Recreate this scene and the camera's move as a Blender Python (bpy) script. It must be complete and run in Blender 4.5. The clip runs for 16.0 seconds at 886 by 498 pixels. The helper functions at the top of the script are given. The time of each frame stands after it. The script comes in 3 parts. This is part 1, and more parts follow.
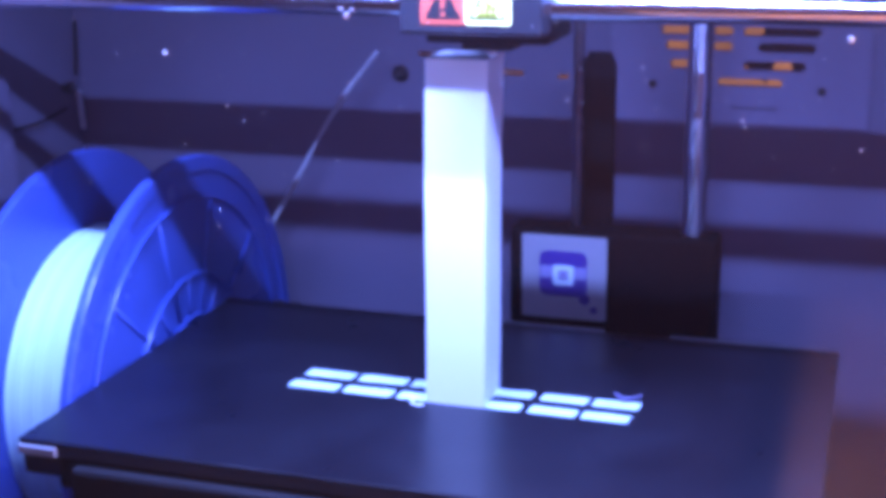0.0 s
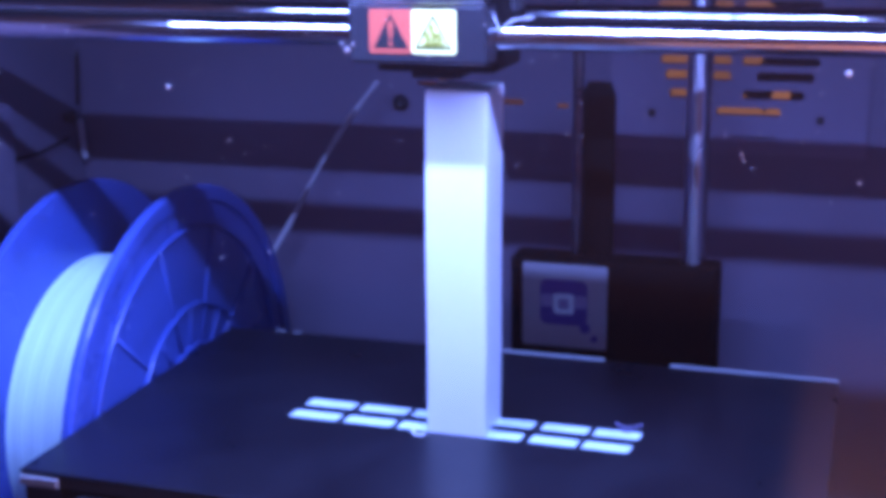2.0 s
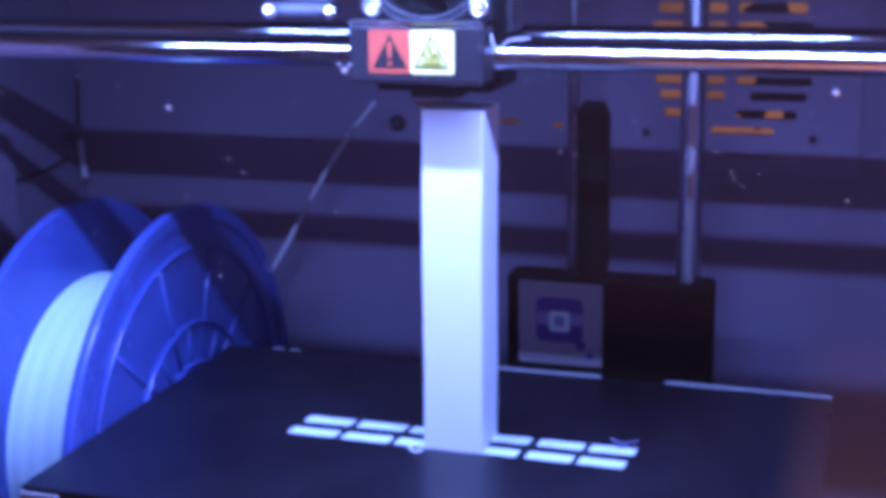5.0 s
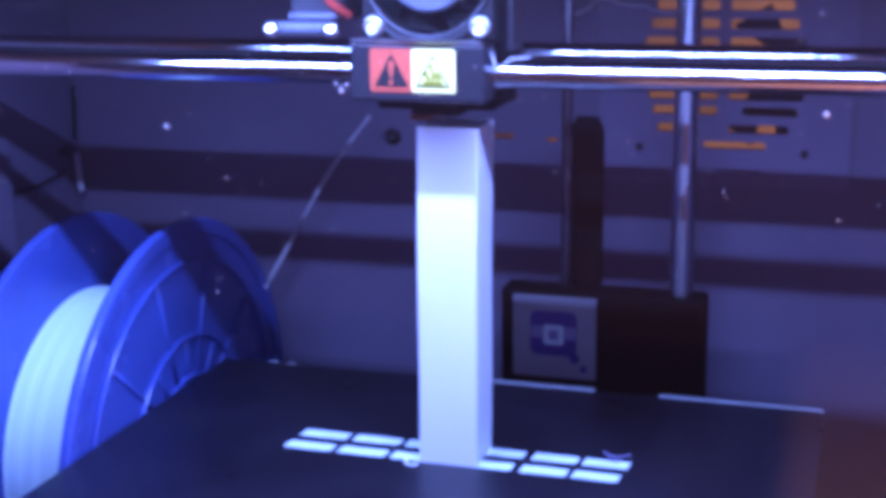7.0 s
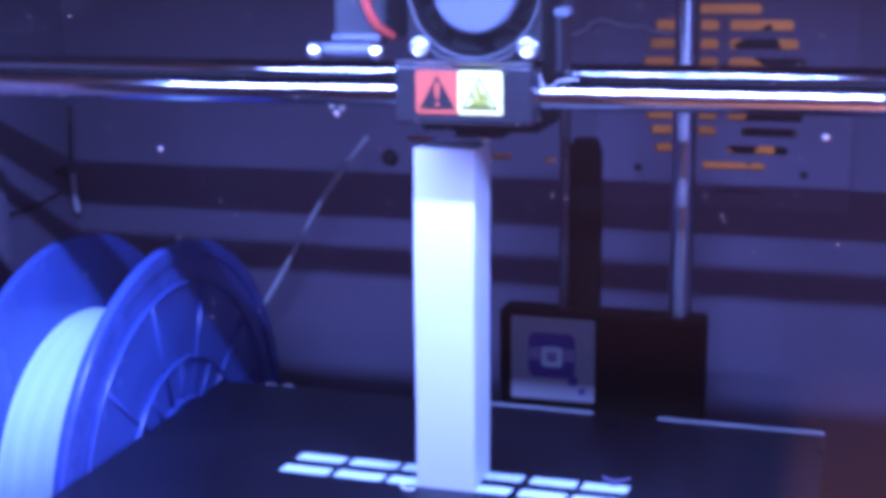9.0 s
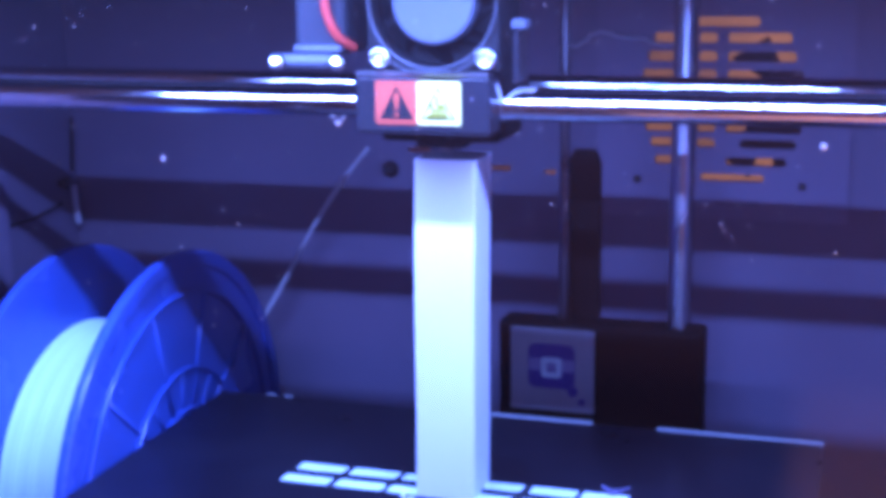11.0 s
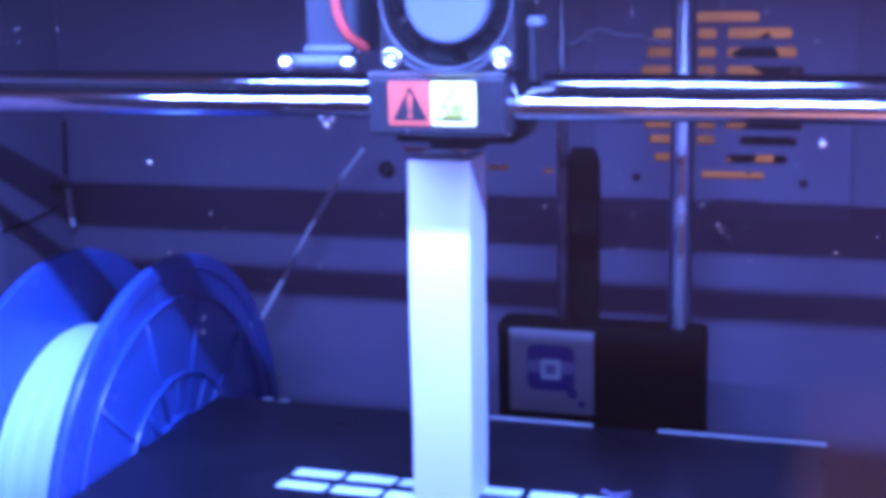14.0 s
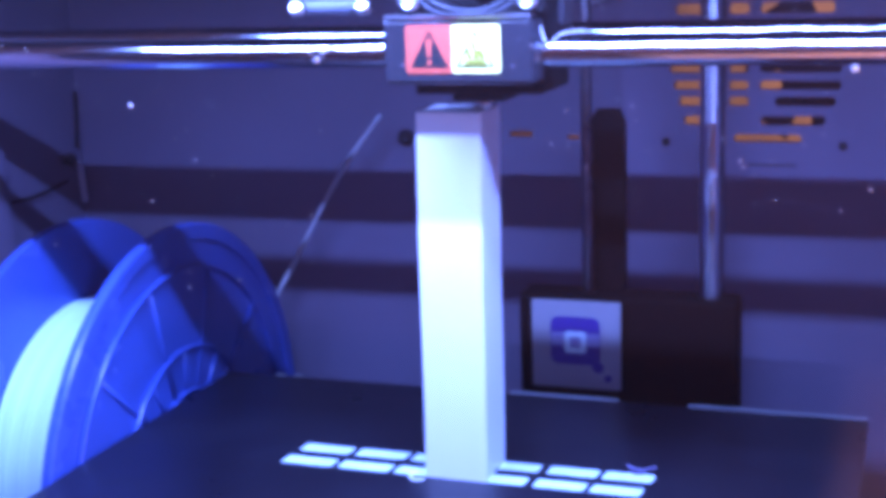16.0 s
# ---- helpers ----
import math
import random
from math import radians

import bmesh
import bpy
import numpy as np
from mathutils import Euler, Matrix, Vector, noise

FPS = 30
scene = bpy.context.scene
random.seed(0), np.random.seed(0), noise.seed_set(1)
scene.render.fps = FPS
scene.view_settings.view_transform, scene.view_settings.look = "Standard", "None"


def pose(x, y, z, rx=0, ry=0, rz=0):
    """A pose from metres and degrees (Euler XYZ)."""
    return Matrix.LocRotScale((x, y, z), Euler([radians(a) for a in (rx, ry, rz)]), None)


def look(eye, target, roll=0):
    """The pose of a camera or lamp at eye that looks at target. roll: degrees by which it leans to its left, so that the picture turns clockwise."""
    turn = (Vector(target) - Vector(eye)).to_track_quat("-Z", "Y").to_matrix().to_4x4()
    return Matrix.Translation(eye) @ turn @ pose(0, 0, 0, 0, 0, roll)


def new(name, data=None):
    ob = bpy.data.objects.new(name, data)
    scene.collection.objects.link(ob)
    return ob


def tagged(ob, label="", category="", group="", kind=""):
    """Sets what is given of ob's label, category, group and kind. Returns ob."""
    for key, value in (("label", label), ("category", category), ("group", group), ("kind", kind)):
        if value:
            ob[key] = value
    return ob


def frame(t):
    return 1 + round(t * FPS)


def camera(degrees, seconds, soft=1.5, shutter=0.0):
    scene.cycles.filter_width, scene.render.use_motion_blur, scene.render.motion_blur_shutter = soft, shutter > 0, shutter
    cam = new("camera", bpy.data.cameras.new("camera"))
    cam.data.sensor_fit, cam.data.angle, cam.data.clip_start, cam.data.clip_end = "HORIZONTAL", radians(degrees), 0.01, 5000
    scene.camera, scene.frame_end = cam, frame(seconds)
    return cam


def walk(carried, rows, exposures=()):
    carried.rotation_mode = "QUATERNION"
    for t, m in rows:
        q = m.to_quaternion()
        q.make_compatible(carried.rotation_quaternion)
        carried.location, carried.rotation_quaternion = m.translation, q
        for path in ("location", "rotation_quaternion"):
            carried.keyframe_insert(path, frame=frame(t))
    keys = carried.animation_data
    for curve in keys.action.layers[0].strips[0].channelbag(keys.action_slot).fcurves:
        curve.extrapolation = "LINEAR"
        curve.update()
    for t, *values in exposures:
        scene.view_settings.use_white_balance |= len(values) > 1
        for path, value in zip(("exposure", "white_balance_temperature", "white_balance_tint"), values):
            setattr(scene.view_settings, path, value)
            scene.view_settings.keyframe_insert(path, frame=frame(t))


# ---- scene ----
cam = camera(36.0, 16.0, soft=5.6)
PATH = [
    (0.0, pose(0.1318, -0.3880, 0.1668, 74.225, 0.632, 17.719)),
    (0.5, pose(0.1325, -0.3880, 0.1689, 74.225, 0.734, 17.761)),
    (1.0, pose(0.1333, -0.3872, 0.1689, 74.574, 0.838, 17.833)),
    (1.5, pose(0.1324, -0.3876, 0.1693, 74.881, 0.789, 17.754)),
    (2.0, pose(0.1319, -0.3889, 0.1692, 75.218, 0.746, 17.691)),
    (2.5, pose(0.1324, -0.3885, 0.1687, 75.534, 0.841, 17.740)),
    (3.0, pose(0.1319, -0.3892, 0.1696, 75.637, 0.871, 17.623)),
    (3.5, pose(0.1320, -0.3892, 0.1694, 75.749, 0.926, 17.582)),
    (6.0, pose(0.1349, -0.3960, 0.1715, 76.149, 0.717, 17.537)),
    (6.5, pose(0.1341, -0.3960, 0.1727, 76.184, 0.703, 17.380)),
    (7.0, pose(0.1344, -0.3966, 0.1732, 76.368, 0.754, 17.326)),
    (7.5, pose(0.1340, -0.3964, 0.1742, 76.511, 0.782, 17.235)),
    (8.0, pose(0.1342, -0.3968, 0.1740, 76.788, 0.786, 17.206)),
    (8.5, pose(0.1339, -0.3950, 0.1741, 76.947, 0.848, 17.190)),
    (9.0, pose(0.1342, -0.3930, 0.1740, 77.097, 0.807, 17.302)),
    (11.5, pose(0.1347, -0.3957, 0.1730, 77.753, 0.747, 17.256)),
    (12.0, pose(0.1350, -0.3948, 0.1736, 77.705, 0.838, 17.253)),
    (12.5, pose(0.1352, -0.3960, 0.1729, 77.748, 0.848, 17.224)),
    (13.0, pose(0.1353, -0.3928, 0.1731, 77.677, 1.079, 17.169)),
    (13.5, pose(0.1359, -0.3924, 0.1738, 77.579, 1.149, 17.250)),
    (14.0, pose(0.1353, -0.3879, 0.1727, 77.635, 1.306, 17.346)),
    (14.5, pose(0.1358, -0.3828, 0.1727, 77.407, 1.524, 17.682)),
    (15.0, pose(0.1400, -0.3761, 0.1640, 77.331, 1.741, 18.707)),
    (15.5, pose(0.1362, -0.3710, 0.1572, 77.307, 1.868, 18.625)),
    (16.0, pose(0.1382, -0.3644, 0.1553, 77.702, 1.962, 19.196)),
]
EXPOSURES = [
    (0.0, 0.42, 6350, 8), (1.0, 0.16, 6200, 8), (1.5, 0.06, 6250, 8), (2.0, -0.18, 6350, 8), (2.5, -0.20, 6400, 8), (3.5, -0.12, 6450, 8), (6.0, -0.36, 6500, 8), (7.0, -0.20, 6500, 9), (8.0, -0.18, 6450, 8),
    (9.0, -0.14, 6350, 8), (11.5, 0.14, 5500, 13), (14.0, 0.20, 5450, 13), (15.0, 0.24, 5600, 12), (15.5, 0.25, 5750, 10), (16.0, 0.28, 6000, 8),
]
walk(cam, PATH, EXPOSURES)

# ---- world and lights ----
world = bpy.data.worlds.new("room")
scene.world = world
world.use_nodes = True
bg = world.node_tree.nodes["Background"]
bg.inputs[0].default_value = (0.80, 0.42, 0.55, 1)
bg.inputs[1].default_value = 0.034
scene.view_settings.exposure = 0.0


def led_bar(x, y, z, watts, width):
    lamp = bpy.data.lights.new("led_strip_light", "AREA")
    lamp.shape, lamp.size, lamp.size_y = "RECTANGLE", width, 0.004
    lamp.energy, lamp.color = watts, (0.200, 0.300, 1.04)
    ob = new("led_strip_light", lamp)
    ob.matrix_world = look((x, y, z), (x, -0.088, 0.0))
    return ob


led_bar(0.018, -0.0615, 0.182, 4.5, 0.32)
# warm lamp of the room, on the table beside the case
warm = bpy.data.lights.new("room_lamp", "POINT")
warm.shadow_soft_size, warm.energy, warm.color = 0.06, 12.0, (1.0, 0.50, 0.29)
warm_ob = new("room_lamp", warm)
warm_ob.location = (0.42, -0.112, 0.08)


# ---- materials ----
def material(name, base, rough=0.5, metal=0.0, grain=0.0, scale=300.0, bump=0.0, stain=0.0, stain_scale=25.0,
             emit=0.0, spec=0.5, stretch=(1, 1, 1), trans=0.0, ior=1.45):
    m = bpy.data.materials.new(name)
    m.use_nodes = True
    nt = m.node_tree
    b = nt.nodes["Principled BSDF"]
    b.inputs["Base Color"].default_value = (*base, 1)
    b.inputs["Roughness"].default_value = rough
    b.inputs["Metallic"].default_value = metal
    b.inputs["Specular IOR Level"].default_value = spec
    b.inputs["Transmission Weight"].default_value = trans
    b.inputs["IOR"].default_value = ior
    if emit:
        b.inputs["Emission Color"].default_value = (*base, 1)
        b.inputs["Emission Strength"].default_value = emit
    if grain or bump or stain:
        co = nt.nodes.new("ShaderNodeTexCoord")
        mp = nt.nodes.new("ShaderNodeMapping")
        mp.inputs["Scale"].default_value = stretch
        nt.links.new(co.outputs["Object"], mp.inputs["Vector"])
        fine = nt.nodes.new("ShaderNodeTexNoise")
        fine.inputs["Scale"].default_value = scale
        fine.inputs["Detail"].default_value = 5
        wide = nt.nodes.new("ShaderNodeTexNoise")
        wide.inputs["Scale"].default_value = stain_scale
        wide.inputs["Detail"].default_value = 4
        for n in (fine, wide):
            nt.links.new(mp.outputs[0], n.inputs["Vector"])

        def spread(node, amount):
            r = nt.nodes.new("ShaderNodeMapRange")
            r.inputs["From Min"].default_value, r.inputs["From Max"].default_value = 0.3, 0.7
            r.inputs["To Min"].default_value, r.inputs["To Max"].default_value = 1 - amount, 1 + amount
            nt.links.new(node.outputs["Fac"], r.inputs["Value"])
            return r
        a, c = spread(fine, grain), spread(wide, stain)
        mul = nt.nodes.new("ShaderNodeMath")
        mul.operation = "MULTIPLY"
        nt.links.new(a.outputs[0], mul.inputs[0])
        nt.links.new(c.outputs[0], mul.inputs[1])
        hue = nt.nodes.new("ShaderNodeHueSaturation")
        hue.inputs["Color"].default_value = (*base, 1)
        nt.links.new(mul.outputs[0], hue.inputs["Value"])
        nt.links.new(hue.outputs[0], b.inputs["Base Color"])
        rr = nt.nodes.new("ShaderNodeMath")
        rr.operation = "MULTIPLY"
        rr.inputs[1].default_value = rough
        nt.links.new(c.outputs[0], rr.inputs[0])
        nt.links.new(rr.outputs[0], b.inputs["Roughness"])
        if bump:
            bp = nt.nodes.new("ShaderNodeBump")
            bp.inputs["Strength"].default_value = bump
            bp.inputs["Distance"].default_value = 0.0004
            nt.links.new(fine.outputs["Fac"], bp.inputs["Height"])
            nt.links.new(bp.outputs[0], b.inputs["Normal"])
    return m


WALL = material("grey_satin_plastic", (0.150, 0.125, 0.172), 0.5, grain=0.06, scale=900, bump=0.12, stain=0.10, stain_scale=14)
PANEL = material("grey_cover_plastic", (0.180, 0.148, 0.207), 0.45, grain=0.05, scale=900, bump=0.1, stain=0.06)
PLATE = material("black_build_sheet", (0.006, 0.006, 0.010), 0.34, grain=0.15, scale=1500, bump=0.2, stain=0.25, stain_scale=22, spec=0.48)
PLATE_SIDE = material("dark_plate_edge", (0.03, 0.03, 0.035), 0.4, grain=0.1, stain=0.2)
CLEAR_EDGE = material("frosted_acrylic_edge", (0.30, 0.31, 0.33), 0.4, grain=0.1, stain=0.15)
BLACK = material("black_plastic", (0.014, 0.013, 0.016), 0.38, grain=0.1, scale=700, bump=0.1, stain=0.2)
SOOT = material("matte_black_plastic", (0.007, 0.006, 0.007), 0.75, spec=0.25, grain=0.1, scale=700, bump=0.1, stain=0.2)
DEEP = material("dull_black_plastic", (0.003, 0.003, 0.003), 0.85, grain=0.1, stain=0.2, spec=0.1)
CHROME = material("polished_steel", (0.62, 0.63, 0.70), 0.14, 1.0, grain=0.04, scale=400, stain=0.25, stain_scale=60, stretch=(0.15, 1, 1))
ROD = material("ground_steel_rod", (0.6, 0.6, 0.63), 0.32, 1.0, grain=0.05, scale=400, stain=0.3, stain_scale=60, stretch=(1, 1, 0.15))
_rb = ROD.node_tree.nodes["Principled BSDF"]
_tan = ROD.node_tree.nodes.new("ShaderNodeTangent")
_tan.direction_type, _tan.axis = "RADIAL", "Z"
_rb.inputs["Anisotropic"].default_value, _rb.inputs["Anisotropic Rotation"].default_value = 0.95, 0.25
ROD.node_tree.links.new(_tan.outputs[0], _rb.inputs["Tangent"])
# left guide rod's steel, darkened so that its highlight stays faint
DULL_ROD = material("darkened_steel", (0.16, 0.15, 0.16), 0.3, 1.0, grain=0.1, scale=400, stain=0.3, stain_scale=60)
STEEL = material("zinc_steel", (0.7, 0.7, 0.72), 0.3, 1.0, grain=0.06, stain=0.15)
WHITE_PLA = material("white_printed_plastic", (0.82, 0.83, 0.84), 0.45, grain=0.02, scale=500, bump=0.05, stain=0.02)
FILAMENT = material("white_filament", (0.66, 0.88, 0.81), 0.45, grain=0.03, scale=600, stain=0.04)
BLUE = material("blue_spool_plastic", (0.050, 0.085, 0.32), 0.26, grain=0.06, scale=500, bump=0.08, stain=0.12, stain_scale=30)
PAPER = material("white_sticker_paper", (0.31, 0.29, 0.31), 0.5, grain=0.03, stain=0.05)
INK = material("white_print_ink", (0.62, 0.75, 0.75), 0.5, grain=0.05, scale=800, stain=0.1, stain_scale=120)
VIOLET = material("violet_ink", (0.06, 0.03, 0.22), 0.45, grain=0.06, stain=0.1)
PALE = material("pale_ink", (0.26, 0.23, 0.40), 0.45, grain=0.04, stain=0.1)
RED = material("red_label", (0.46, 0.075, 0.035), 0.4, grain=0.03, stain=0.05)
LABEL_WHITE = material("cream_label", (0.80, 0.71, 0.21), 0.4, grain=0.03, stain=0.04)
LABEL_GREEN = material("yellow_green_ink", (0.20, 0.20, 0.006), 0.5, grain=0.03, stain=0.1)
LABEL_OLIVE = material("olive_ink", (0.045, 0.06, 0.008), 0.5, grain=0.03, stain=0.1)
LABEL_BLACK = material("black_ink", (0.012, 0.012, 0.012), 0.4, grain=0.05, stain=0.1)
GREY_HUB = material("grey_fan_sticker", (0.075, 0.08, 0.10), 0.5, grain=0.06, scale=500, stain=0.12)
RED_WIRE = material("red_wire_sleeve", (0.45, 0.05, 0.03), 0.4, grain=0.05, stain=0.1)
BLOWER = material("dark_grey_plastic", (0.0360, 0.0360, 0.0420), 0.4, grain=0.08, stain=0.15)
GUARD = material("grey_guard_plastic", (0.16, 0.16, 0.18), 0.4, grain=0.05, stain=0.1)
DUST = material("pale_dust", (0.8, 0.8, 0.8), 0.8, grain=0.05, stain=0.1)
CABLE = material("pale_cable_sheath", (0.55, 0.53, 0.55), 0.4, grain=0.06, stain=0.1)
FAN_DARK = material("dark_fan_plastic", (0.05, 0.03, 0.025), 0.5, grain=0.1, stain=0.2)

WOOD = material("dark_oiled_wood", (0.13, 0.075, 0.045), 0.5, grain=0.25, scale=60, bump=0.1, stain=0.2, stain_scale=9, stretch=(0.12, 1, 1))
PALE_WOOD = material("pale_brown_wood", (0.78, 0.48, 0.29), 0.55, grain=0.2, scale=60, bump=0.1, stain=0.15, stain_scale=9, stretch=(1, 0.12, 1))
DIM_PAINT = material("dark_brown_paint", (0.07, 0.05, 0.045), 0.7, grain=0.05, scale=200, stain=0.1, stain_scale=5)
PLASTER = material("warm_wood_panelling", (0.72, 0.56, 0.43), 0.7, grain=0.35, scale=30, bump=0.1, stain=0.15, stain_scale=12, stretch=(0.4, 1, 1))
BROWN_PAINT = material("mid_brown_paint", (0.62, 0.32, 0.20), 0.7, grain=0.05, scale=200, stain=0.1, stain_scale=5)

PANE = bpy.data.materials.new("clear_acrylic")
PANE.use_nodes = True
_nt = PANE.node_tree
_nt.nodes.remove(_nt.nodes["Principled BSDF"])
_mix, _tr, _gl = (_nt.nodes.new("ShaderNode" + k) for k in ("MixShader", "BsdfTransparent", "BsdfGlossy"))
_tr.inputs[0].default_value = (0.97, 0.97, 0.98, 1)
_gl.inputs["Roughness"].default_value = 0.09
_mix.inputs[0].default_value = 0.07
_nt.links.new(_tr.outputs[0], _mix.inputs[1])
_nt.links.new(_gl.outputs[0], _mix.inputs[2])
_haze, _mix2 = _nt.nodes.new("ShaderNodeBsdfTranslucent"), _nt.nodes.new("ShaderNodeMixShader")
_haze.inputs[0].default_value = (0.8, 0.8, 0.85, 1)
_mix2.inputs[0].default_value = 0.0008
_nt.links.new(_mix.outputs[0], _mix2.inputs[1])
_nt.links.new(_haze.outputs[0], _mix2.inputs[2])
_nt.links.new(_mix2.outputs[0], _nt.nodes["Material Output"].inputs[0])


# ---- mesh helpers ----
def part(name, bm, mat, parent=None, label="", smooth=False):
    bmesh.ops.recalc_face_normals(bm, faces=bm.faces)
    me = bpy.data.meshes.new(name)
    if smooth:
        for f in bm.faces:
            f.smooth = True
    bm.to_mesh(me)
    bm.free()
    me.materials.append(mat)
    ob = new(name, me)
    if parent:
        ob.parent = parent
    if label:
        ob["label"] = label
    return ob


def thing(name, at, label, category, group="", kind=""):
    ob = new(name)
    ob.empty_display_size = 0.01
    ob.location = at
    return tagged(ob, label, category, group, kind)


def box(x0, x1, y0, y1, z0, z1, bevel=0.0, segs=2, bm=None):
    b = bmesh.new()
    bmesh.ops.create_cube(b, size=1)
    for v in b.verts:
        v.co = Vector(((x0 + x1) / 2 + v.co.x * (x1 - x0), (y0 + y1) / 2 + v.co.y * (y1 - y0), (z0 + z1) / 2 + v.co.z * (z1 - z0)))
    if bevel:
        bmesh.ops.bevel(b, geom=b.edges[:], offset=bevel, segments=segs, affect="EDGES", profile=0.5)
    return join(bm, b)


def join(bm, b):
    if bm is None:
        return b
    me = bpy.data.meshes.new("tmp")
    b.to_mesh(me)
    b.free()
    bm.from_mesh(me)
    bpy.data.meshes.remove(me)
    return bm


def lathe(profile, axis, at, n=48, bm=None):
    """Turns (radius, height) pairs round an axis through at."""
    b = bmesh.new()
    rings = []
    for r, h in profile:
        ring = []
        for i in range(n):
            a = 2 * math.pi * i / n
            u, w = r * math.cos(a), r * math.sin(a)
            p = {"x": (h, u, w), "y": (u, h, w), "z": (u, w, h)}[axis]
            ring.append(b.verts.new(Vector(p) + Vector(at)))
        rings.append(ring)
    for p, q in zip(rings, rings[1:]):
        for i in range(n):
            b.faces.new((p[i], p[(i + 1) % n], q[(i + 1) % n], q[i]))
    if profile[0] != profile[-1]:
        b.faces.new(rings[0])
        b.faces.new(rings[-1])
    return join(bm, b)


def rod(axis, at, r, length, bevel=0.0005, n=32, bm=None):
    return lathe([(r - bevel, 0), (r, bevel), (r, length - bevel), (r - bevel, length)], axis, at, n, bm)


def tube(points, r, n=8, bm=None):
    """A round wire through the points; r may be a list."""
    b = bmesh.new()
    pts = [Vector(p) for p in points]
    rings = []
    for i, p in enumerate(pts):
        d = (pts[min(i + 1, len(pts) - 1)] - pts[max(i - 1, 0)]).normalized()
        u = d.orthogonal().normalized() if i == 0 else (u - d * u.dot(d)).normalized()
        w = d.cross(u)
        rr = r[i] if isinstance(r, (list, tuple)) else r
        rings.append([b.verts.new(p + rr * (u * math.cos(2 * math.pi * k / n) + w * math.sin(2 * math.pi * k / n))) for k in range(n)])
    for p, q in zip(rings, rings[1:]):
        for i in range(n):
            b.faces.new((p[i], p[(i + 1) % n], q[(i + 1) % n], q[i]))
    b.faces.new(rings[0])
    b.faces.new(rings[-1])
    return join(bm, b)


def curve_points(ctrl, n=24):
    """A smooth line through control points (Catmull-Rom)."""
    c = [Vector(p) for p in ctrl]
    c = [c[0]] + c + [c[-1]]
    out = []
    for i in range(1, len(c) - 2):
        for k in range(n):
            t = k / n
            a, b, d, e = c[i - 1:i + 3]
            out.append(0.5 * (2 * b + (d - a) * t + (2 * a - 5 * b + 4 * d - e) * t * t + (3 * b - a - 3 * d + e) * t ** 3))
    return out + [c[-2]]


def prism(outline, depth, place, bm=None):
    """A flat outline in (u, v), thickened, put through place(u, v, w)."""
    b = bmesh.new()
    lo = [b.verts.new(place(u, v, 0)) for u, v in outline]
    hi = [b.verts.new(place(u, v, depth)) for u, v in outline]
    b.faces.new(lo)
    b.faces.new(hi)
    n = len(lo)
    for i in range(n):
        b.faces.new((lo[i], lo[(i + 1) % n], hi[(i + 1) % n], hi[i]))
    return join(bm, b)


def ring_prism(outer, inner, depth, place, bm=None):
    """A flat ring between two outlines of equal length, thickened."""
    b = bmesh.new()
    o0, o1 = ([b.verts.new(place(u, v, w)) for u, v in outer] for w in (0, depth))
    i0, i1 = ([b.verts.new(place(u, v, w)) for u, v in inner] for w in (0, depth))
    n = len(outer)
    for i in range(n):
        j = (i + 1) % n
        b.faces.new((o0[i], o0[j], o1[j], o1[i]))
        b.faces.new((i0[i], i0[j], i1[j], i1[i]))
        b.faces.new((o1[i], o1[j], i1[j], i1[i]))
        b.faces.new((o0[i], o0[j], i0[j], i0[i]))
    return join(bm, b)


def rounded(x0, x1, y0, y1, r, n=5):
    out = []
    for cx, cy, a0 in ((x1 - r, y1 - r, 0), (x0 + r, y1 - r, 90), (x0 + r, y0 + r, 180), (x1 - r, y0 + r, 270)):
        for k in range(n + 1):
            a = radians(a0 + 90 * k / n)
            out.append((cx + r * math.cos(a), cy + r * math.sin(a)))
    return out


def holed_slab(x0, x1, z0, z1, y0, y1, holes):
    """A wall across y with rectangular holes (x0, x1, z0, z1) through it."""
    xs = sorted({x0, x1, *(h[0] for h in holes), *(h[1] for h in holes)})
    zs = sorted({z0, z1, *(h[2] for h in holes), *(h[3] for h in holes)})
    b = bmesh.new()
    vert = {}

    def v(i, j, k):
        if (i, j, k) not in vert:
            vert[i, j, k] = b.verts.new((xs[i], (y0, y1)[k], zs[j]))
        return vert[i, j, k]

    def solid(i, j):
        if not (0 <= i < len(xs) - 1 and 0 <= j < len(zs) - 1):
            return False
        cx, cz = (xs[i] + xs[i + 1]) / 2, (zs[j] + zs[j + 1]) / 2
        return not any(h[0] < cx < h[1] and h[2] < cz < h[3] for h in holes)
    for i in range(len(xs) - 1):
        for j in range(len(zs) - 1):
            if solid(i, j):
                for k in (0, 1):
                    b.faces.new((v(i, j, k), v(i + 1, j, k), v(i + 1, j + 1, k), v(i, j + 1, k)))
                for di, dj, e in ((-1, 0, ((i, j), (i, j + 1))), (1, 0, ((i + 1, j), (i + 1, j + 1))),
                                  (0, -1, ((i, j), (i + 1, j))), (0, 1, ((i, j + 1), (i + 1, j + 1)))):
                    if not solid(i + di, j + dj):
                        (a, c), (d, f) = e
                        b.faces.new((v(a, c, 0), v(d, f, 0), v(d, f, 1), v(a, c, 1)))
    return b


